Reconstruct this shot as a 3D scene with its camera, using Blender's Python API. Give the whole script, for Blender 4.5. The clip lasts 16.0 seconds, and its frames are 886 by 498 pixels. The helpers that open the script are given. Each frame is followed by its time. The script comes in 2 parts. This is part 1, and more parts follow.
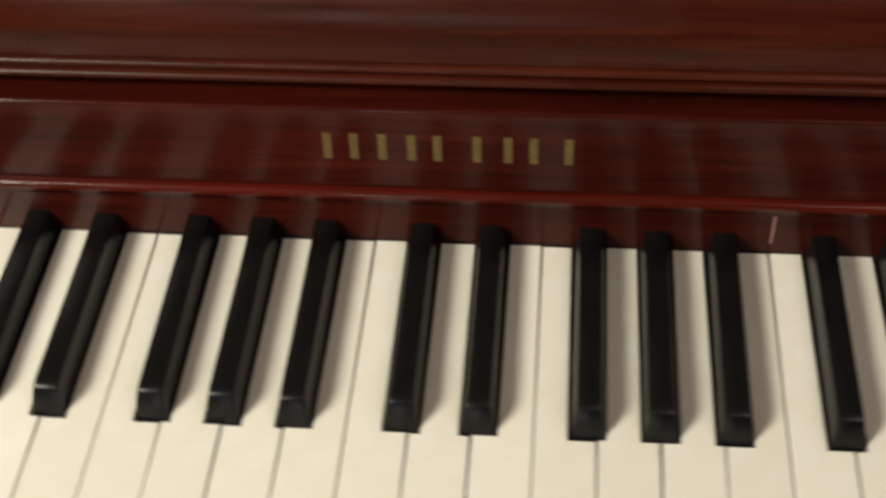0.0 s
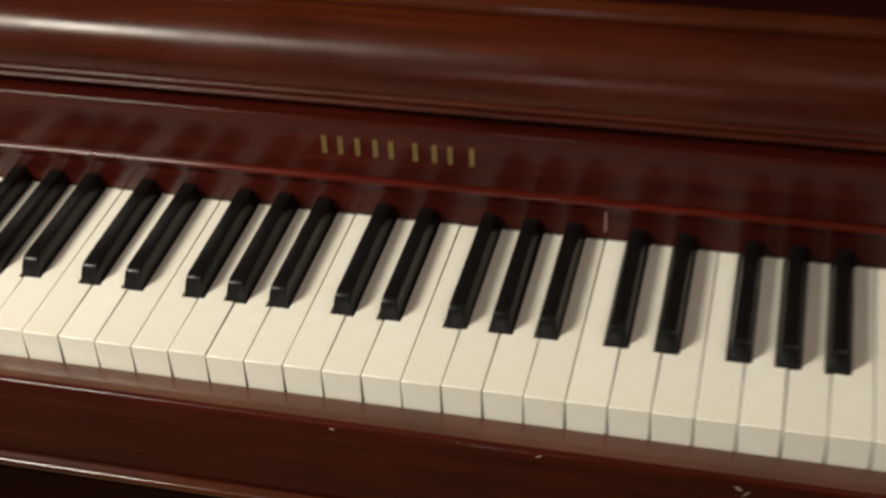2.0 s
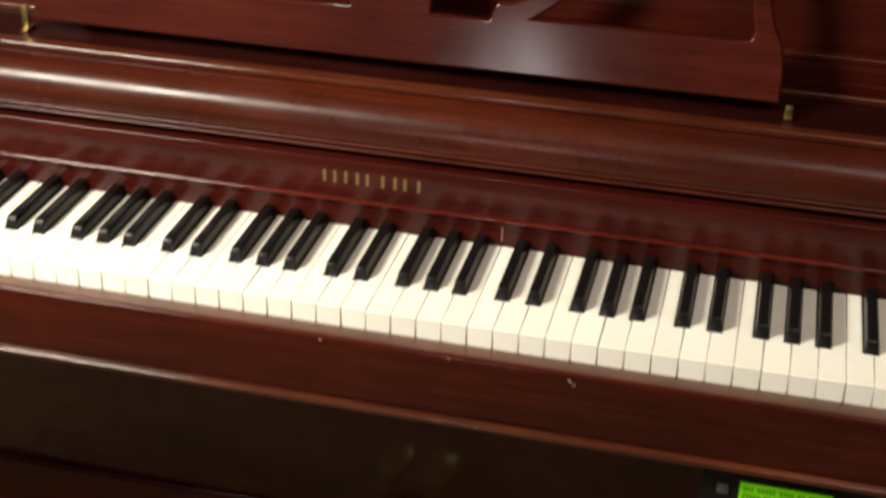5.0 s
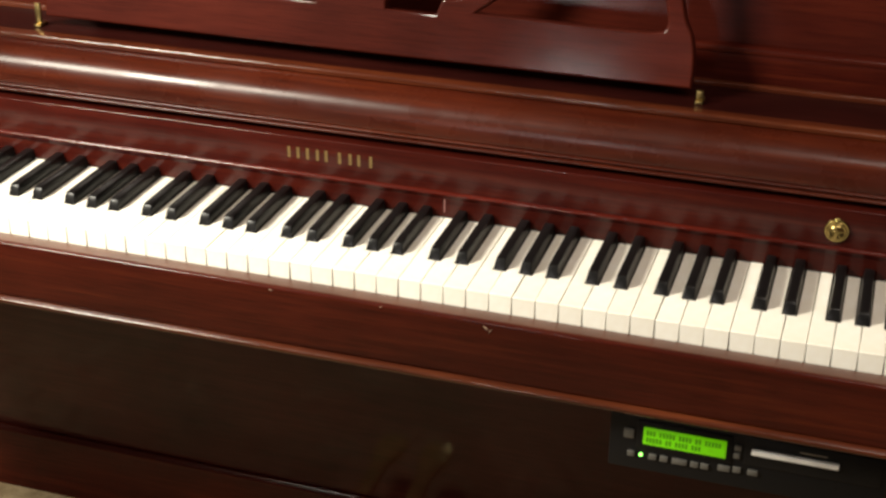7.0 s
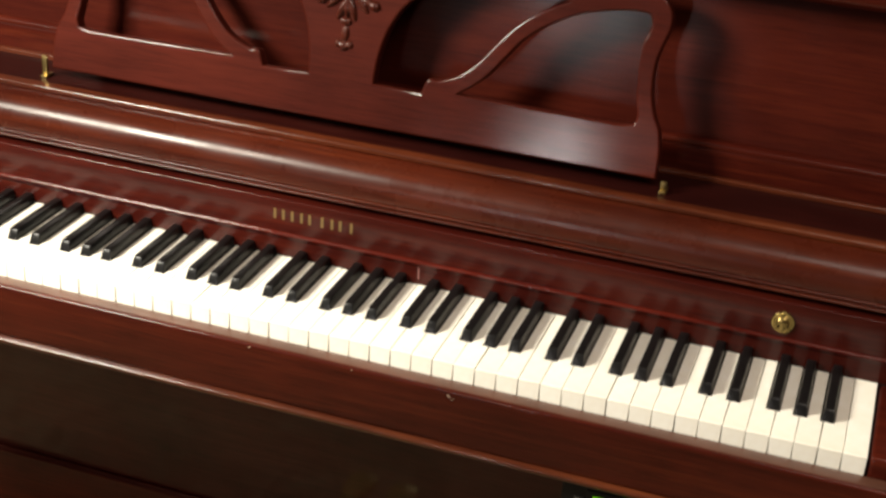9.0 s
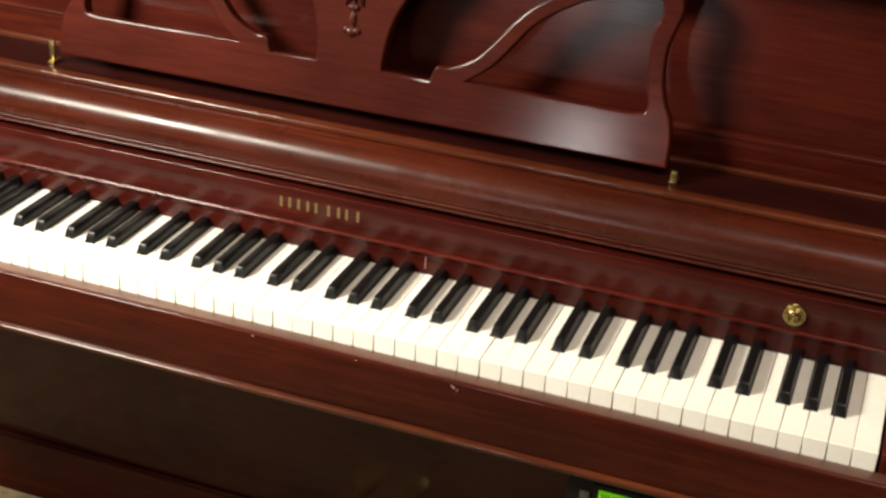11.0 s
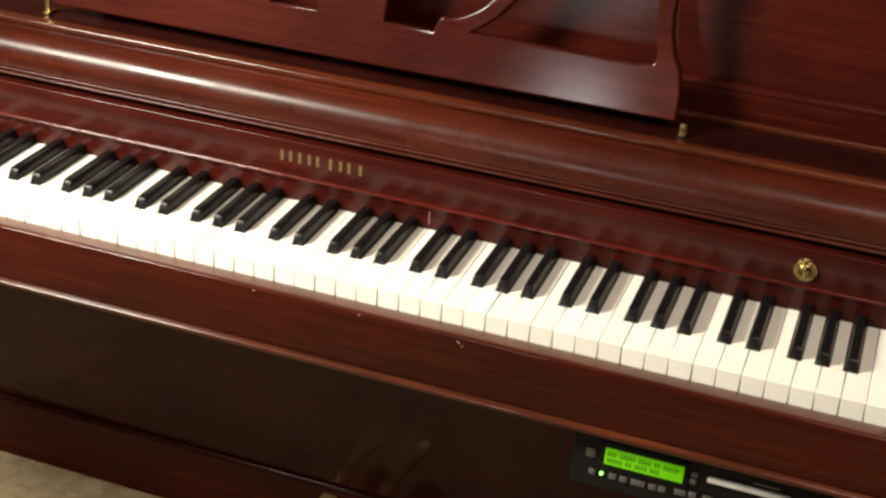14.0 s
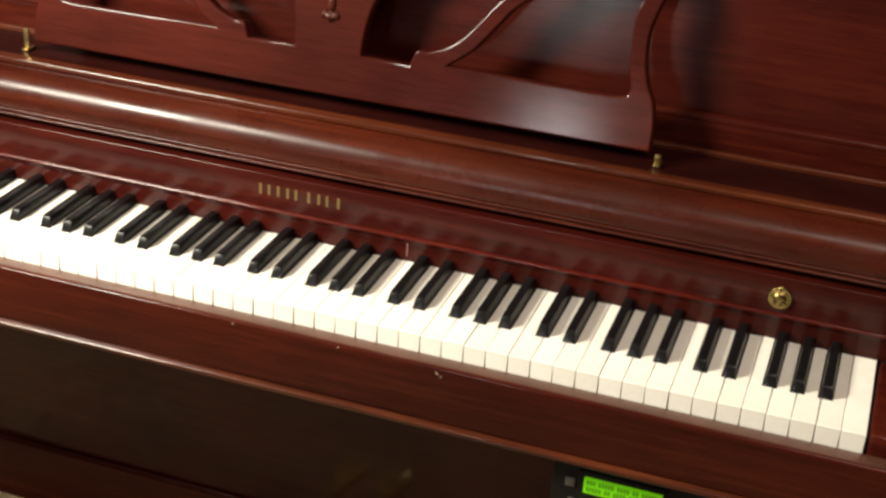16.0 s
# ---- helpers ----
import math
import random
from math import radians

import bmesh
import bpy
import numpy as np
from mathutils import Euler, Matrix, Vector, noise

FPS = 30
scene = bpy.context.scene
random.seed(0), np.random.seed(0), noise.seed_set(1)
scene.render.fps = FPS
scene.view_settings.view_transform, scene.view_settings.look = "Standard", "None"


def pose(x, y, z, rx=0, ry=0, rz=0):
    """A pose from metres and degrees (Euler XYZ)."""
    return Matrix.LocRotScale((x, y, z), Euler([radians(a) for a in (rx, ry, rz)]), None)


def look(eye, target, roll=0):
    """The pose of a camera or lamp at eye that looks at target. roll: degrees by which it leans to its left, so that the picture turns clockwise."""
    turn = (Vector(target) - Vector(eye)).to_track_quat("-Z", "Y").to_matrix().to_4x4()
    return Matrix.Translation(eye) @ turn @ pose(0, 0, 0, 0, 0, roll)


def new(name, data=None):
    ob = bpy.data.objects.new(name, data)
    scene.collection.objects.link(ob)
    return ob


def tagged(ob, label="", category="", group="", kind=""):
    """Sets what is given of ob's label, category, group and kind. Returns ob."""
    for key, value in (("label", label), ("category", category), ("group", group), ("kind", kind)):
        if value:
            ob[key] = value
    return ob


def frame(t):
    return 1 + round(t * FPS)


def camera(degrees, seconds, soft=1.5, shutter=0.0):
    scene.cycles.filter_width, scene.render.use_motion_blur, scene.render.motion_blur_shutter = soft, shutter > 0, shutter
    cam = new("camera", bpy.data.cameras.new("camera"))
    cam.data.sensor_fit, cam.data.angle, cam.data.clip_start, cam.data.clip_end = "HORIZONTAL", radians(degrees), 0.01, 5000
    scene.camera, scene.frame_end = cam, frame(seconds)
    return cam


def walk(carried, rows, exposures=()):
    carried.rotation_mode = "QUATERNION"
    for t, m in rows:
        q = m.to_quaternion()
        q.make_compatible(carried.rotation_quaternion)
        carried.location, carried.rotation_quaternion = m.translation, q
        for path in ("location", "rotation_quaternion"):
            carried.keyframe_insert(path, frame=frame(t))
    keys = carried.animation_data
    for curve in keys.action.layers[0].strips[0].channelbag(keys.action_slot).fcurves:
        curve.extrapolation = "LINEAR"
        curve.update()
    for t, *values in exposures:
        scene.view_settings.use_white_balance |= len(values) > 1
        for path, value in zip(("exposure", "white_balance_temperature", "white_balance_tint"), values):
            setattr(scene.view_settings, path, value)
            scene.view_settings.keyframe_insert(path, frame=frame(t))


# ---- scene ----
# ---- camera and its way ----
cam = camera(34.07, 16.0, soft=2.6, shutter=0.8)
PATH = [
    (0, (0.6165, -0.2815, 1.1691), (0.5696, 0.1463, 0.7411), -2.44),
    (0.5, (0.7040, -0.2878, 1.1680), (0.5848, 0.1392, 0.7348), -4.68),
    (1, (0.7511, -0.3450, 1.1811), (0.5602, 0.1367, 0.7377), -5.93),
    (1.5, (0.7888, -0.4348, 1.2429), (0.5836, 0.1417, 0.7328), -6.23),
    (2, (0.8010, -0.5795, 1.2869), (0.5998, 0.1461, 0.7229), -3.28),
    (2.5, (0.8314, -0.6688, 1.3558), (0.6331, 0.1852, 0.7654), -0.68),
    (3, (0.8756, -0.7536, 1.3782), (0.6454, 0.1919, 0.7678), -1.10),
    (3.5, (0.8705, -0.8581, 1.3870), (0.6483, 0.1799, 0.7463), -1.83),
    (4, (0.8816, -0.9219, 1.4247), (0.6410, 0.1702, 0.7336), -1.71),
    (4.5, (0.8899, -0.9750, 1.4266), (0.6467, 0.1831, 0.7507), -0.51),
    (5, (0.9296, -1.0669, 1.4253), (0.6423, 0.1672, 0.7189), 1.49),
    (7.3, (1.1533, -1.2131, 1.4093), (0.6886, 0.1826, 0.6949), 1.20),
    (7.5, (1.1611, -1.2216, 1.4139), (0.6850, 0.1869, 0.7053), 1.87),
    (8, (1.1635, -1.2474, 1.4489), (0.6899, 0.2119, 0.7564), 2.22),
    (8.5, (1.1618, -1.2611, 1.4872), (0.7189, 0.2115, 0.7403), 3.57),
    (9, (1.1654, -1.2502, 1.5114), (0.7115, 0.2176, 0.7574), 3.96),
    (9.2, (1.1776, -1.2591, 1.5222), (0.7086, 0.2242, 0.7711), 3.94),
    (11.3, (1.1809, -1.2245, 1.4876), (0.7067, 0.2062, 0.7342), 3.82),
    (11.5, (1.1799, -1.2307, 1.4757), (0.7135, 0.2100, 0.7364), 4.19),
    (12, (1.1762, -1.2206, 1.4859), (0.7039, 0.2053, 0.7348), 4.04),
    (12.5, (1.1575, -1.2185, 1.4941), (0.7085, 0.2073, 0.7389), 4.36),
    (13, (1.1646, -1.2194, 1.4692), (0.7073, 0.1985, 0.7198), 4.36),
    (13.5, (1.1675, -1.2187, 1.4638), (0.7113, 0.1930, 0.7059), 4.54),
    (14, (1.1633, -1.2161, 1.4667), (0.7114, 0.1887, 0.6989), 4.21),
    (14.5, (1.1618, -1.2161, 1.4726), (0.6990, 0.1835, 0.6977), 3.81),
    (15, (1.1706, -1.2175, 1.4707), (0.7156, 0.1894, 0.6971), 3.75),
    (15.5, (1.1667, -1.2179, 1.4759), (0.7276, 0.2021, 0.7148), 3.83),
    (16, (1.1720, -1.2227, 1.4749), (0.7277, 0.2120, 0.7327), 3.93),
]
walk(cam, [(t, look(eye, target, roll)) for t, eye, target, roll in PATH],
     exposures=[(0.0, -0.25), (0.5, -0.36), (1.0, -0.42), (1.5, -0.44), (2.0, -0.26), (2.5, -0.04), (3.5, 0.26), (5.0, 0.56), (8.0, 0.96), (16.0, 0.96)])

# ---- world and lamps: a closed room by evening light ----
world = bpy.data.worlds.new("world")
scene.world = world
world.use_nodes = True
world.node_tree.nodes["Background"].inputs[0].default_value = (0.9, 0.75, 0.6, 1)
world.node_tree.nodes["Background"].inputs[1].default_value = 0.02


def lamp(name, kind, place, target, energy, color, size, size_y=None):
    data = bpy.data.lights.new(name, kind)
    data.energy, data.color = energy, color
    if kind == "AREA":
        data.shape, data.size, data.size_y = "RECTANGLE", size, size_y or size
    else:
        data.shadow_soft_size = size
    ob = new(name, data)
    ob.matrix_basis = look(place, target)
    return ob


lamp("standing_lamp", "AREA", (-0.32, -0.72, 1.73), (0.15, 0.1, 0.85), 36, (1.0, 0.935, 0.78), 0.42)
lamp("ceiling_lamp", "AREA", (1.40, -0.45, 2.38), (0.90, -0.05, 0.75), 12, (1.0, 0.87, 0.75), 0.9)
lamp("window_light", "AREA", (0.2, -2.85, 0.92), (0.7, 0.3, 0.9), 3.8, (1.0, 0.93, 0.91), 0.18, 0.30)


# ---- materials ----
def material(name):
    m = bpy.data.materials.new(name)
    m.use_nodes = True
    return m, m.node_tree, m.node_tree.nodes["Principled BSDF"]


def ramp(tree, source, stops):
    node = tree.nodes.new("ShaderNodeValToRGB")
    while len(node.color_ramp.elements) < len(stops):
        node.color_ramp.elements.new(0.5)
    for e, (at, col) in zip(node.color_ramp.elements, stops):
        e.position, e.color = at, (*col, 1)
    tree.links.new(source, node.inputs[0])
    return node.outputs[0]


def noise_tex(tree, scale, stretch=(1, 1, 1), detail=4, rough=0.55, distort=0.0):
    coord = tree.nodes.new("ShaderNodeTexCoord")
    mapping = tree.nodes.new("ShaderNodeMapping")
    mapping.inputs["Scale"].default_value = stretch
    tex = tree.nodes.new("ShaderNodeTexNoise")
    tex.inputs["Scale"].default_value = scale
    tex.inputs["Detail"].default_value = detail
    tex.inputs["Roughness"].default_value = rough
    tex.inputs["Distortion"].default_value = distort
    tree.links.new(coord.outputs["Object"], mapping.inputs["Vector"])
    tree.links.new(mapping.outputs[0], tex.inputs["Vector"])
    return tex.outputs[0]


def blend(tree, how, fac, a, b):
    node = tree.nodes.new("ShaderNodeMix")
    node.data_type, node.blend_type = "RGBA", how
    for value, socket in ((fac, node.inputs[0]), (a, node.inputs[6]), (b, node.inputs[7])):
        if isinstance(value, (int, float)):
            socket.default_value = value
        elif isinstance(value, tuple):
            socket.default_value = (*value, 1)
        else:
            tree.links.new(value, socket)
    return node.outputs[2]


def bump(tree, shader, source, strength, distance, coat=False):
    node = tree.nodes.new("ShaderNodeBump")
    node.inputs["Strength"].default_value, node.inputs["Distance"].default_value = strength, distance
    tree.links.new(source, node.inputs["Height"])
    tree.links.new(node.outputs[0], shader.inputs["Normal"])
    if coat:
        tree.links.new(node.outputs[0], shader.inputs["Coat Normal"])


def mahogany(name, dark, mid, light, gloss=0.14, coat=0.6):
    m, tree, s = material(name)
    grain = noise_tex(tree, 9, (0.5, 14, 14), 6, 0.65, 0.4)
    pores = noise_tex(tree, 70, (0.35, 9, 9), 3, 0.6)
    cloud = noise_tex(tree, 4.5, (1, 1.6, 1.6), 3, 0.5, 0.3)
    col = ramp(tree, grain, [(0.28, dark), (0.52, mid), (0.74, light)])
    tone = ramp(tree, cloud, [(0.3, (0.62, 0.55, 0.55)), (0.7, (1.25, 1.15, 1.0))])
    col = blend(tree, "MULTIPLY", 1.0, col, tone)
    fleck = ramp(tree, pores, [(0.36, (0.5, 0.44, 0.44)), (0.52, (1.05, 1.05, 1.05))])
    col = blend(tree, "MULTIPLY", 0.5, col, fleck)
    tree.links.new(col, s.inputs["Base Color"])
    s.inputs["Roughness"].default_value = 0.5
    s.inputs["Specular IOR Level"].default_value = 0.04
    s.inputs["Coat Weight"].default_value = coat
    wear = noise_tex(tree, 14, (1, 1, 1), 5, 0.6)
    rough = tree.nodes.new("ShaderNodeMapRange")
    rough.inputs["To Min"].default_value, rough.inputs["To Max"].default_value = gloss * 0.75, gloss * 1.45
    rough.inputs["From Min"].default_value, rough.inputs["From Max"].default_value = 0.3, 0.7
    tree.links.new(wear, rough.inputs["Value"])
    tree.links.new(rough.outputs[0], s.inputs["Coat Roughness"])
    bump(tree, s, blend(tree, "MIX", 0.35, wear, pores), 0.06, 0.002, coat=True)
    return m


def plain(name, color, rough=0.4, metal=0.0, vary=0.12, scale=60, bumpy=0.0, coat=0.0, emit=0.0, spec=0.5):
    m, tree, s = material(name)
    n = noise_tex(tree, scale, (1, 1, 1), 4)
    lo = tuple(max(0.0, c * (1 - vary)) for c in color)
    hi = tuple(c * (1 + vary) for c in color)
    tree.links.new(ramp(tree, n, [(0.3, lo), (0.7, hi)]), s.inputs["Base Color"])
    s.inputs["Roughness"].default_value, s.inputs["Metallic"].default_value = rough, metal
    s.inputs["Specular IOR Level"].default_value = spec
    s.inputs["Coat Weight"].default_value = coat
    s.inputs["Coat Roughness"].default_value = 0.1
    if bumpy:
        bump(tree, s, n, bumpy, 0.002)
    if emit:
        s.inputs["Emission Color"].default_value = (*color, 1)
        s.inputs["Emission Strength"].default_value = emit
    return m


WOOD = mahogany("polished_mahogany", (0.028, 0.0034, 0.0018), (0.043, 0.0058, 0.0029), (0.072, 0.0120, 0.0046), gloss=0.12, coat=0.32)
WOOD_LEAF = mahogany("dark_polished_mahogany_leaf", (0.026, 0.0032, 0.0024), (0.039, 0.0052, 0.0033), (0.060, 0.0095, 0.0048), gloss=0.13, coat=0.36)
# lighter, more orange mahogany for the rounded edges
WOOD_ORANGE = mahogany("orange_brown_mahogany_edge", (0.036, 0.0075, 0.0030), (0.064, 0.0150, 0.0056), (0.105, 0.030, 0.0105), gloss=0.13, coat=0.7)
WOOD_PANEL = mahogany("red_brown_panel_mahogany", (0.029, 0.0038, 0.0024), (0.039, 0.0056, 0.0030), (0.051, 0.0085, 0.0040), gloss=0.15, coat=0.22)
WOOD_LOW = mahogany("dull_dark_mahogany", (0.030, 0.0062, 0.0064), (0.040, 0.0088, 0.0086), (0.052, 0.0120, 0.0108), gloss=0.055, coat=0.42)
WOOD_DESK = mahogany("satin_mahogany", (0.034, 0.0052, 0.0033), (0.044, 0.0072, 0.0043), (0.054, 0.0090, 0.0060), gloss=0.12, coat=0.34)
RED_WOOD = mahogany("red_mahogany_bead", (0.048, 0.0044, 0.0022), (0.064, 0.0060, 0.0028), (0.085, 0.0090, 0.0038), gloss=0.13, coat=0.6)
WOOD_EDGE = mahogany("brown_mahogany_lid", (0.028, 0.0040, 0.0017), (0.043, 0.0070, 0.0025), (0.070, 0.0135, 0.0041), gloss=0.26, coat=0.5)
# same mahogany, its colour darkened for the dim reflection below the desk
WOOD_SHELF_SHADE = mahogany("shade_darkened_shelf_mahogany", (0.012, 0.0023, 0.0021), (0.017, 0.0031, 0.0026), (0.024, 0.0048, 0.0036), gloss=0.12, coat=0.3)
FELT = plain("dark_felt", (0.02, 0.004, 0.004), 0.95, bumpy=0.5, scale=900)
BRASS = plain("brass", (0.36, 0.27, 0.11), 0.36, 1.0, 0.15, 40)
PEDAL = plain("dull_brass", (0.95, 0.75, 0.27), 0.22, 0.6, 0.1, 40)
LOCK = plain("aged_brass", (0.34, 0.25, 0.09), 0.24, 1.0, 0.3, 200)
GOLD = plain("gold_transfer", (0.17, 0.11, 0.036), 0.5, 0.35, 0.25, 300)
WALL = plain("wall_paint", (0.22, 0.165, 0.12), 0.85, vary=0.05, scale=9, bumpy=0.2)
CEILING = plain("ceiling_paint", (0.42, 0.36, 0.30), 0.9, vary=0.04, scale=12)
PLASTIC = plain("black_plastic", (0.005, 0.005, 0.006), 0.5, vary=0.2, scale=400, bumpy=0.1, spec=0.18)
GREY = plain("grey_plastic", (0.09, 0.085, 0.075), 0.5)
SILVER = plain("silver_trim", (0.9, 0.9, 0.88), 0.3, 0.1)
PRINT = plain("pale_print", (0.25, 0.22, 0.16), 0.6)
SCREEN = plain("green_display", (0.16, 0.62, 0.0), 0.3, vary=0.1, scale=120, emit=0.2)
SCREEN_TEXT = plain("display_text", (0.05, 0.22, 0.0), 0.4, emit=0.25)
LED = plain("green_led", (0.25, 1.0, 0.12), 0.3, emit=3.0)
# brown lightened in colour to carry part of the white keys' reflection
STRIP = plain("brown_key_reflection_strip", (0.085, 0.036, 0.023), 0.4, vary=0.2, scale=25, coat=0.55, spec=0.2)
CHIP = plain("bare_wood", (0.42, 0.30, 0.22), 0.6, scale=300)
MARK = plain("pale_scratch", (0.30, 0.14, 0.13), 0.5)


def ivory():
    m, tree, s = material("ivory_plastic")
    info = tree.nodes.new("ShaderNodeObjectInfo")
    tone = ramp(tree, info.outputs["Random"], [(0.0, (0.83, 0.81, 0.735)), (1.0, (0.88, 0.865, 0.795))])
    stain = ramp(tree, noise_tex(tree, 30, (1, 1, 1), 5, 0.6), [(0.35, (0.93, 0.9, 0.84)), (0.6, (1, 1, 1))])
    tree.links.new(blend(tree, "MULTIPLY", 0.8, tone, stain), s.inputs["Base Color"])
    s.inputs["Roughness"].default_value = 0.28
    s.inputs["Subsurface Weight"].default_value = 0.0
    bump(tree, s, noise_tex(tree, 220, (1, 0.3, 1), 3), 0.04, 0.001)
    return m


def ebony():
    m, tree, s = material("black_key_plastic")
    n = noise_tex(tree, 160, (1, 0.2, 1), 4, 0.6)
    tree.links.new(ramp(tree, n, [(0.3, (0.003, 0.003, 0.0035)), (0.75, (0.008, 0.0075, 0.0075))]), s.inputs["Base Color"])
    rough = tree.nodes.new("ShaderNodeMapRange")
    rough.inputs["To Min"].default_value, rough.inputs["To Max"].default_value = 0.22, 0.42
    tree.links.new(n, rough.inputs["Value"])
    tree.links.new(rough.outputs[0], s.inputs["Roughness"])
    s.inputs["Specular IOR Level"].default_value = 0.28
    bump(tree, s, n, 0.08, 0.001)
    return m


def carpet():
    m, tree, s = material("beige_mottled_carpet")
    big = noise_tex(tree, 5, (1, 1, 1), 5, 0.7, 0.8)
    mid = noise_tex(tree, 34, (1, 1, 1), 5, 0.65, 0.5)
    col = ramp(tree, big, [(0.3, (0.24, 0.175, 0.095)), (0.52, (0.31, 0.236, 0.135)), (0.7, (0.39, 0.305, 0.185))])
    col = blend(tree, "MULTIPLY", 0.75, col, ramp(tree, mid, [(0.33, (0.55, 0.5, 0.42)), (0.6, (1.1, 1.1, 1.1))]))
    tree.links.new(col, s.inputs["Base Color"])
    s.inputs["Roughness"].default_value = 0.9
    bump(tree, s, noise_tex(tree, 260, (1, 1, 1), 3), 0.6, 0.006)
    return m


IVORY, EBONY, CARPET = ivory(), ebony(), carpet()


# ---- building helpers ----
def part(name, bm, mat, parent=None, label="", m=None):
    """Links a bmesh (in the world's coordinates, or in its own with the pose m) as one mesh under parent."""
    mesh = bpy.data.meshes.new(name)
    for e in bm.edges:
        if len(e.link_faces) == 2 and e.calc_face_angle(0.0) > 0.6:
            e.smooth = False
    for f in bm.faces:
        f.smooth = True
    bm.to_mesh(mesh)
    bm.free()
    return place(name, mesh, mat, parent, label, m)


def place(name, mesh, mat, parent=None, label="", m=None):
    if not mesh.materials:
        for one in mat if isinstance(mat, (list, tuple)) else (mat,):
            mesh.materials.append(one)
    ob = new(name, mesh)
    if m is not None:
        ob.matrix_basis = m
    if parent is not None:
        world_of = parent.matrix_basis if parent.parent is None else parent.parent.matrix_basis @ parent.matrix_parent_inverse @ parent.matrix_basis
        ob.parent = parent
        ob.matrix_parent_inverse = world_of.inverted()
    if label:
        ob["label"] = label
    return ob


def thing(name, at, label, category, group="", kind=""):
    return tagged(new(name), label, category, group, kind) if at is None else _at(tagged(new(name), label, category, group, kind), at)


def _at(ob, at):
    ob.empty_display_size = 0.1
    ob.matrix_basis = Matrix.Translation(at)
    return ob


def box(bm, x0, x1, y0, y1, z0, z1, bevel=0.0, segments=2):
    made = bmesh.ops.create_cube(bm, size=1, matrix=Matrix.Translation(((x0 + x1) / 2, (y0 + y1) / 2, (z0 + z1) / 2)) @ Matrix.Diagonal((x1 - x0, y1 - y0, z1 - z0, 1)))
    if bevel:
        edges = list({e for v in made["verts"] for e in v.link_edges})
        bmesh.ops.bevel(bm, geom=edges, offset=bevel, segments=segments, affect="EDGES", profile=0.5)
    return bm


def boxed(*a, **k):
    return box(bmesh.new(), *a, **k)


def rounded(points, radii, steps=6):
    """A closed outline with its corners rounded: points in the plane, one radius each."""
    out, n = [], len(points)
    for i, p in enumerate(points):
        r = radii[i] if isinstance(radii, (list, tuple)) else radii
        p = Vector(p)
        a, b = Vector(points[i - 1]) - p, Vector(points[(i + 1) % n]) - p
        r = min(r, a.length * 0.48, b.length * 0.48)
        if r <= 0:
            out.append(tuple(p))
            continue
        a, b = p + a.normalized() * r, p + b.normalized() * r
        for k in range(steps + 1):
            u = k / steps
            out.append(tuple((1 - u) ** 2 * a + 2 * u * (1 - u) * p + u * u * b))
    return out


def swept(outline, x0, x1, wobble=0.0):
    """A closed outline of (y, z) drawn out along x, with ends."""
    bm = bmesh.new()
    count = 1 if not wobble else 24
    rings = []
    for i in range(count + 1):
        x = x0 + (x1 - x0) * i / count
        rings.append([bm.verts.new((x, y + wobble * noise.noise((x * 3, 0.3, 0)), z + wobble * noise.noise((x * 3, 9.1, 0)))) for y, z in outline])
    n = len(outline)
    for a, b in zip(rings, rings[1:]):
        for i in range(n):
            bm.faces.new((a[i], a[(i + 1) % n], b[(i + 1) % n], b[i]))
    bm.faces.new(rings[0][::-1])
    bm.faces.new(rings[-1])
    bmesh.ops.recalc_face_normals(bm, faces=bm.faces[:])
    return bm


def spline(points, closed=True, steps=6):
    """A smooth curve (Catmull-Rom) through the points."""
    out, n = [], len(points)
    for i in range(n if closed else n - 1):
        p = [Vector(points[(i + k) % n] if closed else points[min(max(i + k, 0), n - 1)]) for k in (-1, 0, 1, 2)]
        for s in range(steps):
            u = s / steps
            out.append(tuple(0.5 * (2 * p[1] + (p[2] - p[0]) * u + (2 * p[0] - 5 * p[1] + 4 * p[2] - p[3]) * u * u + (3 * p[1] - p[0] - 3 * p[2] + p[3]) * u ** 3)))
    return out


def cut_board(outlines, thick, edge):
    """A flat board with holes: outlines in (u, v), the first one the rim; its face lies in the xy plane."""
    curve = bpy.data.curves.new("board", "CURVE")
    curve.dimensions, curve.fill_mode = "2D", "BOTH"
    curve.extrude, curve.bevel_depth, curve.bevel_resolution = thick / 2 - edge, edge, 2
    curve.offset = -edge
    for pts in outlines:
        s = curve.splines.new("POLY")
        s.points.add(len(pts) - 1)
        for q, (u, v) in zip(s.points, pts):
            q.co = (u, v, 0, 1)
        s.use_cyclic_u = True
    ob = bpy.data.objects.new("board", curve)
    scene.collection.objects.link(ob)
    bpy.context.view_layer.update()
    mesh = bpy.data.meshes.new_from_object(ob.evaluated_get(bpy.context.evaluated_depsgraph_get()))
    bpy.data.objects.remove(ob)
    bpy.data.curves.remove(curve)
    bm = bmesh.new()
    bm.from_mesh(mesh)
    bpy.data.meshes.remove(mesh)
    bmesh.ops.remove_doubles(bm, verts=bm.verts[:], dist=0.00005)
    return bm


def blob(bm, at, size, turn=0.0):
    bmesh.ops.create_uvsphere(bm, u_segments=12, v_segments=8, radius=1, matrix=Matrix.Translation(at) @ Matrix.Rotation(turn, 4, "Z") @ Matrix.Diagonal((*size, 1)))


def disc(bm, at, radius, depth, axis="Y", segments=28, top=None):
    turn = Matrix.Rotation(radians(90), 4, "X") if axis == "Y" else Matrix()
    bmesh.ops.create_cone(bm, cap_ends=True, segments=segments, radius1=radius, radius2=radius if top is None else top, depth=depth, matrix=Matrix.Translation(at) @ turn)


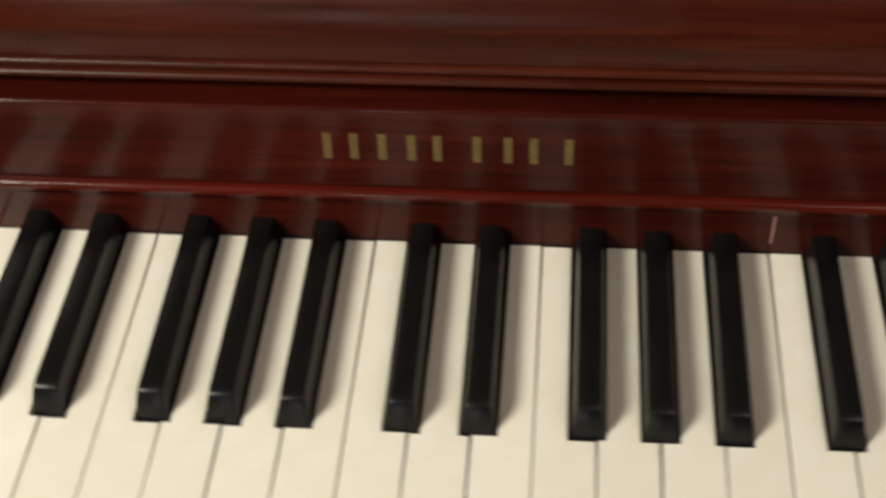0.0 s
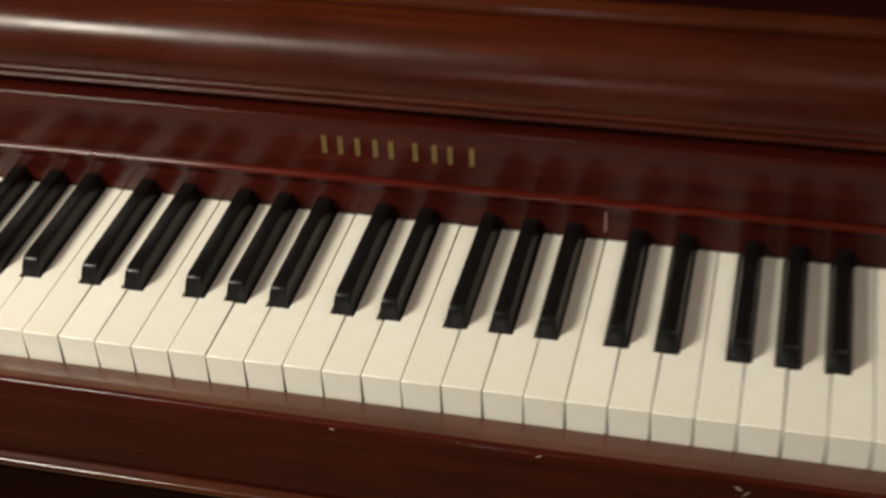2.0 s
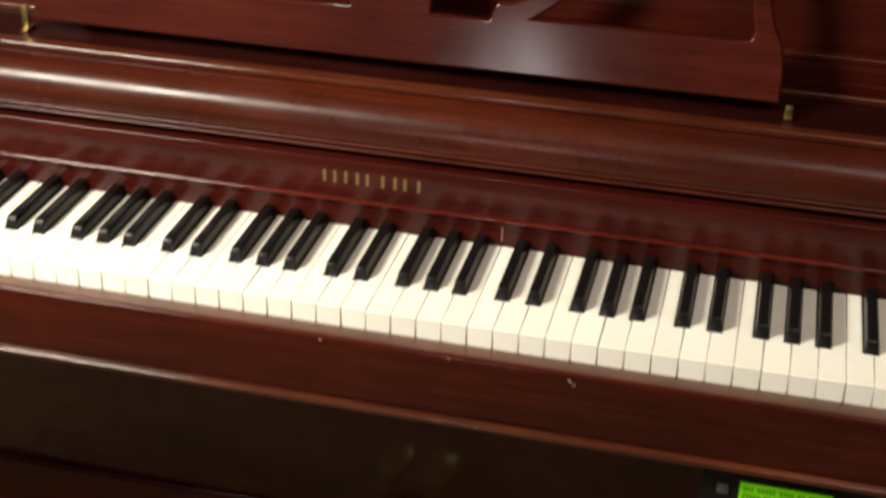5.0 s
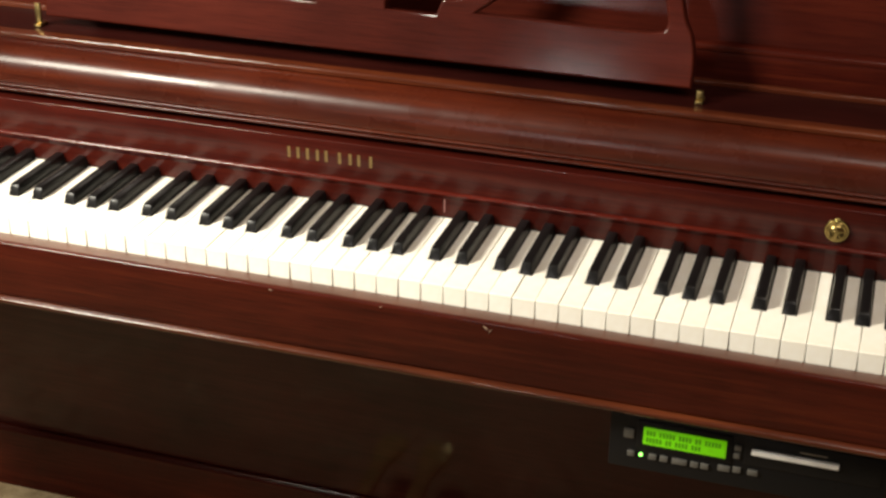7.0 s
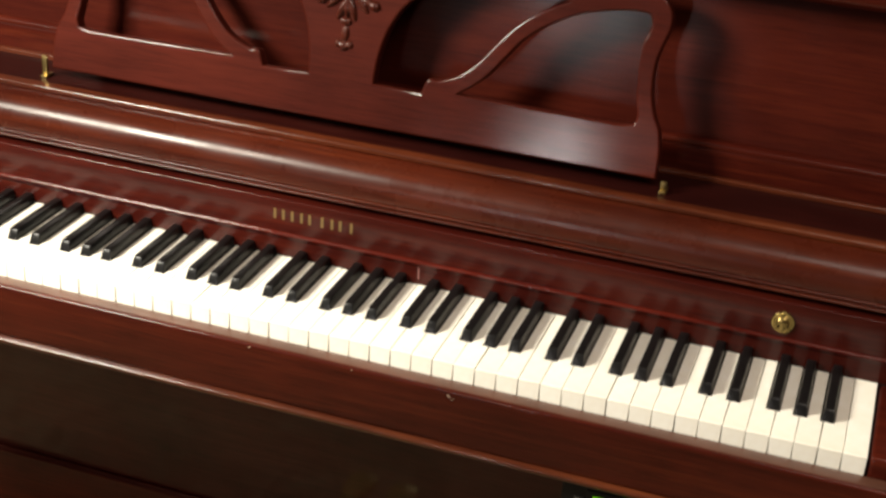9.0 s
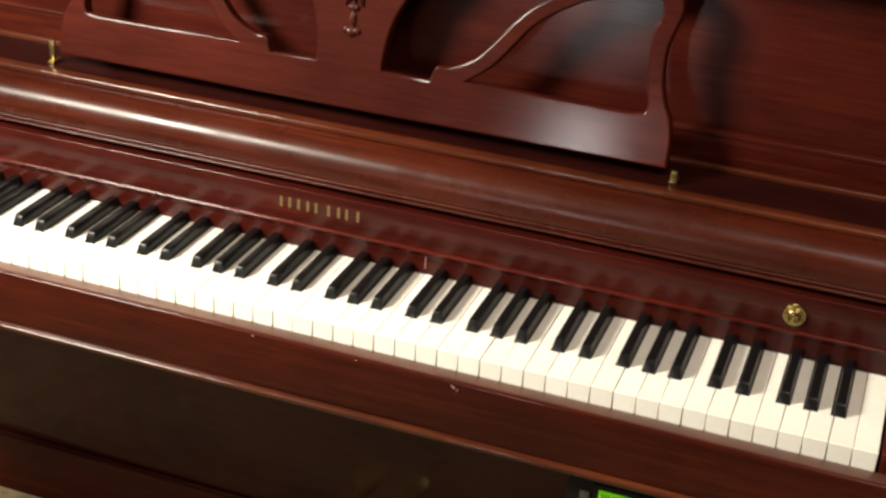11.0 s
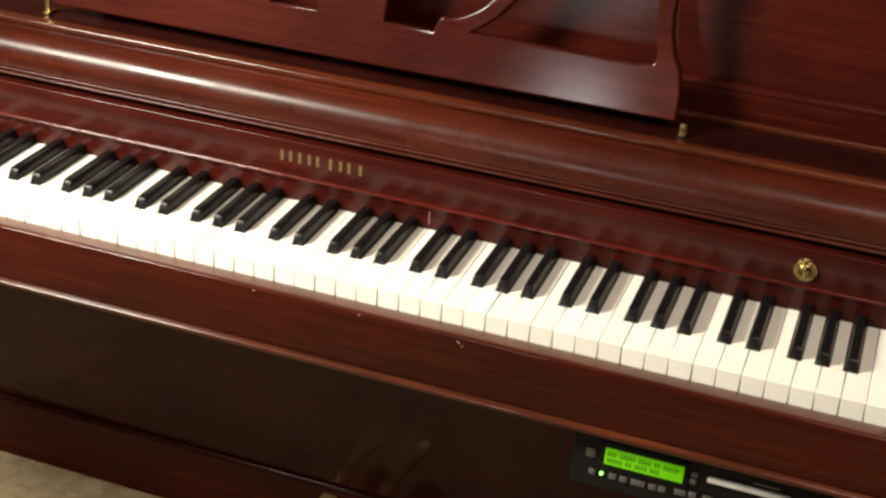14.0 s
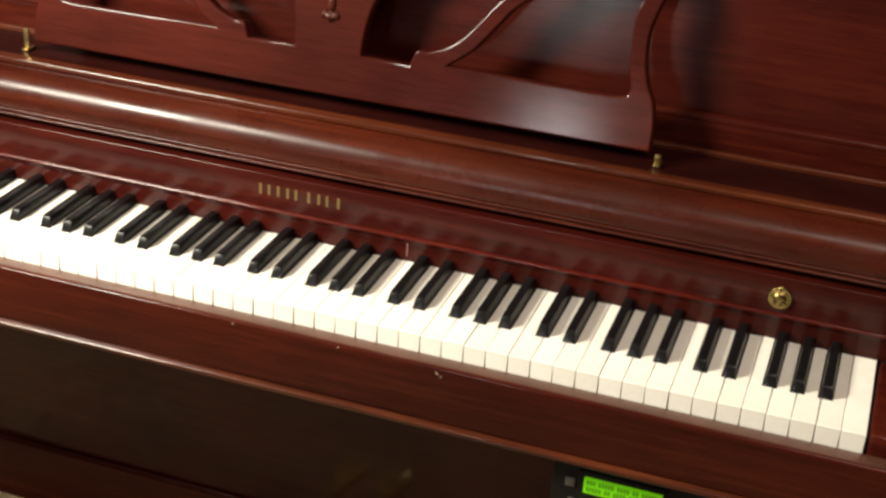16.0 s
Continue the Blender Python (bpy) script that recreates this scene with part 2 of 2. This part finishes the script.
# ---- the room ----
X0, X1, Y0, Y1, H = -2.4, 3.4, -3.0, 0.70, 2.45


def setting(name, bm, mat, label, category):
    return tagged(part(name, bm, mat), label, category, kind="structure")


setting("floor", boxed(X0 - 0.1, X1 + 0.1, Y0 - 0.1, Y1 + 0.1, -0.1, 0), CARPET, "beige mottled short-pile carpet under the piano", "floor")
setting("ceiling", boxed(X0 - 0.1, X1 + 0.1, Y0 - 0.1, Y1 + 0.1, H, H + 0.1), CEILING, "plain off-white painted ceiling", "ceiling")
setting("wall_north", boxed(X0 - 0.1, X1 + 0.1, Y1, Y1 + 0.1, 0, H), WALL, "plain beige painted wall behind the piano", "wall")
setting("wall_south", boxed(X0 - 0.1, X1 + 0.1, Y0 - 0.1, Y0, 0, H), WALL, "plain beige painted wall facing the piano", "wall")
setting("wall_west", boxed(X0 - 0.1, X0, Y0, Y1, 0, H), WALL, "plain beige painted side wall", "wall")
setting("wall_east", boxed(X1, X1 + 0.1, Y0, Y1, 0, H), WALL, "plain beige painted side wall", "wall")

# ---- the piano ----
PITCH, KEYTOP = 0.0235, 0.74
KEYS_END = 52 * PITCH
LEFT, RIGHT = -0.17, KEYS_END + 0.036          # inner faces of the two side arms
piano = thing("upright_piano", (0.573, 0.35, 0), "polished dark red mahogany upright piano with its keyboard lid open", "piano")

# keybed and keyslip
part("keybed", boxed(LEFT + 0.001, RIGHT - 0.001, 0.0085, 0.440, 0.637, 0.7055), WOOD, piano)
lip = rounded([(0.0083, 0.6510), (-0.0150, 0.6510), (-0.0222, 0.6482), (-0.0210, 0.6430), (-0.012, 0.6412), (0.0083, 0.6412)], [0, 0.002, 0.004, 0.003, 0.003, 0])
part("keybed_lip", swept(lip, LEFT + 0.001, RIGHT - 0.001, 0.0003), WOOD_ORANGE, piano, "rounded lip in lighter orange-brown mahogany")
slip = rounded([(-0.0012, 0.7195), (-0.0225, 0.7205), (-0.0165, 0.6515), (0.006, 0.6515)], [0.002, 0.0045, 0.002, 0.002])
keyslip = part("keyslip", swept(slip, LEFT + 0.001, RIGHT - 0.001, 0.0004), WOOD, piano, "glossy mahogany rail with chipped top edge")

# thin added plate: the keys' reflection on the keyslip top, partly as colour
part("top_strip", boxed(LEFT + 0.002, RIGHT - 0.002, -0.0188, -0.0018, 0.7188, 0.7209, bevel=0.0004), STRIP, keyslip, "brown keyslip top, coloured lighter for the reflected keys")
for x, z, run, dip in ((0.8025, 0.7135, 0.004, -0.004), (0.8070, 0.7100, 0.003, 0.005), (0.575, 0.7165, 0.003, -0.0008), (0.694, 0.7172, 0.0024, 0.0006)):
    face = -0.0225 + (0.7205 - z) / 0.0653 * 0.006
    chip = bmesh.new()
    ring = [bm_v for bm_v in (chip.verts.new((x + a * run / 2 + c * 0.0006, face - 0.00035 - d, z + a * dip / 2 + c * 0.0005)) for a, c, d in ((-1, 0, 0), (0, -1, 0), (1, 0.3, 0), (0, 1, 0), (-1, 0, -0.0012), (0, -1, -0.0012), (1, 0.3, -0.0012), (0, 1, -0.0012)))]
    for ids in ((0, 1, 2, 3), (7, 6, 5, 4), (0, 4, 5, 1), (1, 5, 6, 2), (2, 6, 7, 3), (3, 7, 4, 0)):
        chip.faces.new([ring[k] for k in ids])
    bmesh.ops.recalc_face_normals(chip, faces=chip.faces[:])
    part("chip", chip, CHIP, keyslip, "pale chip in the varnish")

# side arms and cheek blocks
for x0, x1 in ((LEFT - 0.036, LEFT), (RIGHT, RIGHT + 0.036)):
    arm = rounded([(-0.03, 0.60), (0.44, 0.60), (0.44, 0.0), (0.64, 0.0), (0.64, 1.10), (0.25, 1.10), (0.24, 0.85), (0.13, 0.80), (-0.03, 0.775)], [0.02, 0.02, 0, 0, 0, 0, 0.02, 0.05, 0.02])
    part("side_arm", swept(arm, x0 + 0.0005, x1 - 0.0005), WOOD, piano)
for x0, x1 in ((LEFT, -0.0016), (KEYS_END + 0.0016, RIGHT)):
    part("cheek_block", boxed(x0 + 0.001, x1 - 0.001, 0.0, 0.148, 0.7065, 0.742, bevel=0.004, segments=3), WOOD, piano)

# fallboard: the upright leaf behind the keys, with its bead
leaf = rounded([(0.1508, 0.7412), (0.1508, 0.7625), (0.1500, 0.7640), (0.1500, 0.8125), (0.168, 0.8125), (0.168, 0.7412)],
               [0.001, 0.0006, 0.0006, 0.0015, 0.001, 0.001], 4)
fallboard = part("fallboard", swept(leaf, LEFT + 0.002, RIGHT - 0.002, 0.0003), WOOD_LEAF, piano, "polished leaf reflecting the keys, scratched near the middle")
bead = rounded([(0.1503, 0.7662), (0.1480, 0.7664), (0.1466, 0.7676), (0.1466, 0.7700), (0.1480, 0.7714), (0.1503, 0.7716)], [0, 0.001, 0.0012, 0.0012, 0.001, 0], 4)
part("bead", swept(bead, LEFT + 0.003, RIGHT - 0.003, 0.0004), RED_WOOD, fallboard, "narrow bright red bead")
for x0, x1 in ((0.523, 0.537), (0.545, 0.560), (0.567, 0.586), (0.595, 0.6085), (0.619, 0.6225)):
    mark = bmesh.new()
    for a in ((x0, x1 - 0.0033) if x1 - x0 > 0.006 else (x0,)):
        box(mark, a, a + 0.0033, 0.1496, 0.1502, 0.7872, 0.8002)
    part("gold_mark", mark, GOLD, fallboard, "plain gold bars of the maker's mark")
lock = bmesh.new()
disc(lock, (1.1145, 0.1490, 0.789), 0.0126, 0.003, segments=40, top=0.0116)
disc(lock, (1.1145, 0.1468, 0.789), 0.0100, 0.0016, segments=40, top=0.0088)
blob(lock, (1.1145, 0.1462, 0.789), (0.0078, 0.0032, 0.0078))
blob(lock, (1.1145, 0.1470, 0.8012), (0.0036, 0.002, 0.0024))
part("lock", lock, LOCK, fallboard, "round brass lock")
scratch = bmesh.new()
box(scratch, 0.7043, 0.7054, 0.1504, 0.1514, 0.7468, 0.7618)
part("scratch", scratch, MARK, fallboard)
part("felt_strip", boxed(LEFT + 0.002, RIGHT - 0.002, 0.1530, 0.166, 0.708, 0.7405), FELT, piano)

# rolled lid above the leaf, and the shelf
roll = spline([(0.1595, 0.8185), (0.1566, 0.8196), (0.1566, 0.8218), (0.1590, 0.8230)], closed=False, steps=4)
roll += [(0.1600, 0.8236)] + spline([(0.1590, 0.8242), (0.1570, 0.8252), (0.1570, 0.8270), (0.1588, 0.8280)], closed=False, steps=3)
roll += [(0.1600, 0.8286), (0.1582, 0.8294)]
roll += spline([(0.1580, 0.8320), (0.1581, 0.8390), (0.1590, 0.8460), (0.1614, 0.8528), (0.1652, 0.8584), (0.1706, 0.8628), (0.1776, 0.8662), (0.1860, 0.8690), (0.1950, 0.8708)], closed=False, steps=6)
roll += [(0.2000, 0.8709), (0.2000, 0.8185)]
part("lid_roll", swept(roll, LEFT + 0.002, RIGHT - 0.002, 0.0004), WOOD_EDGE, piano, "rounded brown mahogany lid front with a bead")
# the shelf's shade under the desk is put into its wood colour
part("shelf", swept([(0.2062, 0.8560), (0.2062, 0.8778), (0.3200, 0.8778), (0.3200, 0.8560)], LEFT + 0.002, RIGHT - 0.002), WOOD_SHELF_SHADE, piano)
nosing = rounded([(0.1925, 0.8712), (0.1925, 0.8778), (0.2060, 0.8788), (0.2060, 0.8712)], [0.002, 0.0058, 0.0012, 0])
part("shelf_nosing", swept(nosing, LEFT + 0.002, RIGHT - 0.002, 0.0004), WOOD_ORANGE, piano, "lighter orange-brown shelf edge")

# upper panel with its rails, and the top
rail = rounded([(0.2862, 0.8780), (0.2862, 0.9150), (0.294, 0.9220), (0.320, 0.9220), (0.320, 0.8780)], [0.002, 0.004, 0.003, 0, 0])
quarter = rounded([(0.2795, 0.8780), (0.2795, 0.8840), (0.2858, 0.8840), (0.2858, 0.8780)], [0, 0.005, 0.0005, 0])
part("base_bead", swept(quarter, LEFT + 0.002, RIGHT - 0.002, 0.0003), WOOD_ORANGE, piano, "lighter orange-brown bead")
part("rail_bead", swept(rounded([(0.2855, 0.9155), (0.2855, 0.9205), (0.2935, 0.9242), (0.2935, 0.9155)], [0.0008, 0.003, 0.0015, 0]), LEFT + 0.002, RIGHT - 0.002, 0.0002), WOOD, piano)
part("lower_rail", swept(rail, LEFT + 0.001, RIGHT - 0.001), WOOD, piano)
part("upper_panel", swept([(0.2983, 0.9222), (0.3180, 1.0985), (0.340, 1.0985), (0.318, 0.9222)], LEFT + 0.001, RIGHT - 0.001), WOOD_PANEL, piano)
top = rounded([(0.272, 1.1010), (0.266, 1.1080), (0.266, 1.1300), (0.272, 1.1360), (0.65, 1.1360), (0.65, 1.1010)], [0.002, 0.004, 0.006, 0.004, 0.004, 0.002])
part("top_lid", swept(top, LEFT - 0.05, RIGHT + 0.05, 0.0004), WOOD, piano)
part("back_panel", boxed(LEFT - 0.03, RIGHT + 0.03, 0.625, 0.639, 0.05, 1.10), WOOD, piano)

# lower panel, toe board, pedals
toe = rounded([(0.4400, 0.0), (0.4400, 0.107), (0.4460, 0.1142), (0.4665, 0.1142), (0.4665, 0.0)], [0, 0.003, 0.002, 0, 0])
part("toe_board", swept(toe, LEFT + 0.001, RIGHT - 0.001), WOOD, piano)
part("lower_panel", boxed(LEFT + 0.001, RIGHT - 0.001, 0.4480, 0.4655, 0.1155, 0.6355, bevel=0.002), WOOD_LOW, piano)
for x in (0.478, 0.557):
    outline = spline([(-0.012, 0.0), (-0.013, -0.06), (-0.024, -0.100), (-0.022, -0.142), (0.0, -0.152), (0.022, -0.142), (0.024, -0.100), (0.013, -0.06), (0.012, 0.0)])
    part("pedal", cut_board([outline], 0.012, 0.003), PEDAL, piano, "brass pedal", Matrix.Translation((x, 0.4399, 0.094)) @ Matrix.Rotation(radians(12), 4, "X"))

# music desk: a pierced board that leans back, in its own plane (across, up)
MID = 0.5675
half_rim = [(0.381, 0.001), (0.381, 0.028), (0.377, 0.053), (0.368, 0.072), (0.362, 0.097), (0.361, 0.126), (0.366, 0.149), (0.371, 0.166), (0.370, 0.182), (0.360, 0.196), (0.342, 0.204), (0.28, 0.207), (0.15, 0.216), (0.0, 0.222)]
bent = spline([half_rim[0]] + half_rim[1:], closed=False, steps=5)
rim = [(0.0, 0.0)] + bent + [half_rim[-1]] + [(-u, v) for u, v in reversed(bent)]
wing = [(0.041, 0.0505)] + [(0.099, 0.0495)] + spline([(0.099, 0.0495), (0.1065, 0.067), (0.120, 0.068), (0.146, 0.080), (0.167, 0.101), (0.189, 0.130), (0.209, 0.150), (0.236, 0.168), (0.255, 0.177)], closed=False, steps=4)[1:]
wing += spline([(0.255, 0.177), (0.235, 0.181), (0.190, 0.187), (0.145, 0.188), (0.110, 0.178), (0.086, 0.161), (0.065, 0.140), (0.050, 0.110), (0.043, 0.080), (0.041, 0.0505)], closed=False, steps=4)
eye_cut = spline([(0.142, 0.0555), (0.170, 0.077), (0.193, 0.106), (0.212, 0.130), (0.240, 0.151), (0.275, 0.168), (0.315, 0.177), (0.340, 0.179), (0.3485, 0.174), (0.349, 0.162), (0.344, 0.148), (0.3425, 0.130), (0.344, 0.108), (0.346, 0.085), (0.350, 0.066), (0.346, 0.055)], closed=False, steps=4)
eye_cut += [(0.331, 0.0545), (0.25, 0.055)]
holes = []
for hole in (wing, eye_cut):
    holes += [hole, [(-u, v) for u, v in reversed(hole)]]
lean = Matrix.Translation((MID, 0.222 + 0.009, 0.8895)) @ Matrix.Rotation(radians(90 - 12), 4, "X")
desk = part("music_desk", cut_board([rim] + holes, 0.018, 0.0024), WOOD_DESK, piano, "pierced mahogany music desk with curving branches", lean)
for f in desk.data.polygons:
    f.use_smooth = abs(f.normal.z) < 0.99

# carved ornament at the middle of the desk
BUMPS = [(0, 0.089, 6, 6, 0, 6), (7, 0.091, 4, 5, 0.5, 5), (0, 0.103, 4.5, 11, 0, 5), (0, 0.117, 7, 5, 0, 6), (6, 0.132, 4, 15, 0.35, 6), (0, 0.138, 3.5, 18, 0, 7),
         (15, 0.141, 4, 16, 0.75, 6), (25, 0.142, 4.5, 12, 1.2, 5), (33, 0.139, 6, 6, 0, 7), (11, 0.160, 5, 16, 0.5, 6), (0, 0.166, 5, 17, 0, 7), (22, 0.157, 4, 12, 0.95, 5)]


def carving(step=0.0011):
    """A carved leaf spray as one relief over the board's face: across in millimetres for the bumps, up in metres."""
    def height(u, v):
        top = -1.0
        for du, dv, a, b, turn, h in BUMPS:
            for side in (-1, 1) if du else (1,):
                x, y = u * 1000 - side * du, (v - dv) * 1000
                c, w = math.cos(turn * side), math.sin(turn * side)
                p, q = (x * c + y * w) / a, (-x * w + y * c) / b
                d = p * p + q * q
                if d < 1:
                    top = max(top, h * (1 - d) ** 0.5 * (0.86 + 0.14 * math.cos(9 * p)))
        return top
    bm, grid = bmesh.new(), {}
    for i in range(-40, 41):
        for j in range(94):
            u, v = i * step, 0.080 + j * step
            grid[i, j] = (u, v, height(u, v))
    made = {}
    for i in range(-40, 40):
        for j in range(93):
            ring = [(i, j), (i + 1, j), (i + 1, j + 1), (i, j + 1)]
            if max(grid[k][2] for k in ring) > 0:
                for k in ring:
                    if k not in made:
                        u, v, h = grid[k]
                        made[k] = bm.verts.new((u, v, 0.0088 + max(h, -0.6) * 0.001))
                bm.faces.new([made[k] for k in ring])
    return bm


leafage = carving()
part("carved_ornament", leafage, WOOD_EDGE, desk, "carved leaf ornament", lean)
for x, top_z in ((0.1762, 0.906), (0.9585, 0.8915)):
    hinge = boxed(x - 0.004, x + 0.004, 0.218, 0.236, 0.8780, 0.8815, bevel=0.0008)
    box(hinge, x - 0.0035, x + 0.0035, 0.222, 0.226, 0.8815, top_z, bevel=0.0008)
    part("hinge", hinge, BRASS, desk, "small brass hinge bracket")


# ---- the keys ----
BLACK_OFF = {0: 1 * PITCH - 0.0027, 1: 2 * PITCH + 0.0027, 3: 4 * PITCH - 0.0037, 4: 5 * PITCH, 5: 6 * PITCH + 0.0037}
HALF_CUT = 0.0072
HEAD, BACK = 0.0502, 0.1515


def white_key(step, lowest=False, highest=False):
    """The key of a step of the octave (0 is C), its left front corner at the origin of its own space."""
    g, at = 0.00030, step * PITCH
    left = at + g
    right = at + PITCH - g
    lo = BLACK_OFF[step - 1] + HALF_CUT if step - 1 in BLACK_OFF and not lowest else left
    hi = BLACK_OFF[step] - HALF_CUT if step in BLACK_OFF and not highest else right
    flat = [(left, 0), (right, 0), (right, HEAD), (hi, HEAD), (hi, BACK), (lo, BACK), (lo, HEAD), (left, HEAD)]
    pts = []
    for q in flat:
        if not pts or (Vector(q) - Vector(pts[-1])).length > 1e-5:
            pts.append(q)
    bm = bmesh.new()
    ring = [bm.verts.new((x - at, y, 0)) for x, y in pts]
    top = bm.faces.new(ring)
    low = bmesh.ops.extrude_face_region(bm, geom=[top])
    verts = [v for v in low["geom"] if isinstance(v, bmesh.types.BMVert)]
    bmesh.ops.translate(bm, verts=verts, vec=(0, 0, -0.0225))
    bmesh.ops.recalc_face_normals(bm, faces=bm.faces[:])
    edges = [e for e in bm.edges if all(abs(v.co.z) < 1e-6 for v in e.verts)]
    edges += [e for e in bm.edges if all(v.co.y < 1e-6 for v in e.verts) and abs(e.verts[0].co.z - e.verts[1].co.z) > 0.01]
    bmesh.ops.bevel(bm, geom=edges, offset=0.0006, segments=2, affect="EDGES", profile=0.5)
    mesh = bpy.data.meshes.new("white_key")
    for f in bm.faces:
        f.smooth = f.calc_area() < 0.00006
    bm.to_mesh(mesh)
    bm.free()
    return mesh


def black_key():
    """A sharp, centred on x, its front foot at the origin of its own space."""
    bm = bmesh.new()
    rows = []
    for y, z, w in ((0.0, -0.014, 0.0062), (0.0, 0.0, 0.0062), (0.0026, 0.0070, 0.0056), (0.0046, 0.0108, 0.0050), (0.0080, 0.0120, 0.0047), (0.1, 0.0120, 0.0047)):
        rows.append((y, z, w))
    front = [(bm.verts.new((-w, y, z)), bm.verts.new((w, y, z))) for y, z, w in rows]
    base = [(bm.verts.new((-0.0062, 0.1, -0.014)), bm.verts.new((0.0062, 0.1, -0.014)))]
    for (a, b), (c, d) in zip(front, front[1:]):
        bm.faces.new((a, b, d, c))
    foot_l, foot_r = bm.verts.new((-0.0062, 0.1, 0.0)), bm.verts.new((0.0062, 0.1, 0.0))
    for k, foot in ((0, foot_l), (1, foot_r)):
        side = [front[1][k], front[2][k], front[3][k], front[4][k], front[5][k], foot]
        bm.faces.new(side if k else side[::-1])
        bm.faces.new([front[0][k], front[1][k], foot, base[0][k]])
    bm.faces.new((front[5][0], front[5][1], foot_r, foot_l))
    bmesh.ops.recalc_face_normals(bm, faces=bm.faces[:])
    edges = [e for e in bm.edges if e.is_manifold and e.calc_face_angle(0) > 0.6 and max(v.co.z for v in e.verts) > 0.001]
    bmesh.ops.bevel(bm, geom=edges, offset=0.0011, segments=2, affect="EDGES", profile=0.6)
    mesh = bpy.data.meshes.new("black_key")
    for f in bm.faces:
        f.smooth = True
    for e in bm.edges:
        if e.is_manifold and e.calc_face_angle(0) > 0.7:
            e.smooth = False
    bm.to_mesh(mesh)
    bm.free()
    return mesh


dice = random.Random(4)
WHITE = {s: white_key(s) for s in range(7)}
LOWEST, HIGHEST, SHARP = white_key(5, lowest=True), white_key(0, highest=True), black_key()
for i in range(52):
    step = (i - 2) % 7
    mesh = LOWEST if i == 0 else HIGHEST if i == 51 else WHITE[step]
    m = pose(i * PITCH + dice.uniform(-0.00012, 0.00012), dice.uniform(-0.0003, 0.0003), KEYTOP + dice.uniform(-0.0004, 0.0003), 0, dice.uniform(-0.25, 0.25), dice.uniform(-0.04, 0.04))
    place("white_key", mesh, IVORY, piano, "", m)
for octave in range(-1, 7):
    for step in BLACK_OFF:
        x = (2 + 7 * octave) * PITCH + BLACK_OFF[step]
        if 0.01 < x < KEYS_END - 0.02:
            m = pose(x + dice.uniform(-0.0002, 0.0002), 0.051 + dice.uniform(-0.0003, 0.0003), KEYTOP + dice.uniform(-0.0003, 0.0003), 0, 0, dice.uniform(-0.12, 0.12))
            place("black_key", SHARP, EBONY, piano, "", m)

# ---- the control unit under the keybed ----
FRONT = 0.010
unit = thing("player_control_unit", (1.06, 0.1, 0.60), "black player control unit with lit green display under the keybed", "control unit")
housing = part("housing", boxed(0.926, 1.196, FRONT, 0.22, 0.560, 0.6355, bevel=0.002), PLASTIC, unit)
bezel = part("bezel", boxed(0.954, 1.048, FRONT - 0.002, FRONT + 0.001, 0.588, 0.6195, bevel=0.0008), PLASTIC, unit)
display = part("display", boxed(0.9605, 1.0425, FRONT - 0.003, FRONT - 0.0015, 0.5935, 0.6135, bevel=0.0004), SCREEN, unit, "lit green display")
for z, spans in ((0.6045, (3, 5, 4, 2, 5)), (0.5965, (5, 2, 4, 3))):
    x = 0.9635
    for n in spans:
        bars = bmesh.new()
        for k in range(n):
            box(bars, x, x + 0.0022, FRONT - 0.0034, FRONT - 0.0028, z, z + 0.0055)
            x += 0.0033
        x += 0.003
        part("text_bar", bars, SCREEN_TEXT, display)
part("badge", boxed(0.9405, 0.9510, FRONT - 0.002, FRONT + 0.001, 0.5965, 0.6075, bevel=0.001), GREY, unit)
part("label_bar", boxed(0.940, 0.968, FRONT - 0.0006, FRONT + 0.001, 0.6235, 0.6265), PRINT, unit)
part("led", boxed(0.9575, 0.9605, FRONT - 0.0016, FRONT + 0.001, 0.5775, 0.5805, bevel=0.0006), LED, unit, "lit green lamp")
for x, w, z in ((0.9490, 0.007, 0.579), (0.9710, 0.008, 0.579), (0.9825, 0.008, 0.579), (0.9980, 0.015, 0.579), (1.0130, 0.008, 0.579), (1.0230, 0.008, 0.579),
                (1.0420, 0.012, 0.581), (1.0545, 0.008, 0.582), (1.0700, 0.010, 0.582), (1.0535, 0.0065, 0.6075), (1.0530, 0.0065, 0.5985)):
    part("button", boxed(x - w / 2, x + w / 2, FRONT - 0.0025, FRONT + 0.001, z - 0.003, z + 0.003, bevel=0.0007), GREY, unit)
drive = part("disc_drive", boxed(1.060, 1.190, FRONT - 0.0015, FRONT + 0.002, 0.590, 0.6225, bevel=0.0008), PLASTIC, unit)
part("slot_trim", boxed(1.067, 1.150, FRONT - 0.006, FRONT - 0.001, 0.6050, 0.6105, bevel=0.0008), SILVER, drive, "bright silver slot edge")
part("print_bar", boxed(1.112, 1.138, FRONT - 0.0020, FRONT - 0.001, 0.6145, 0.6160), PRINT, drive)
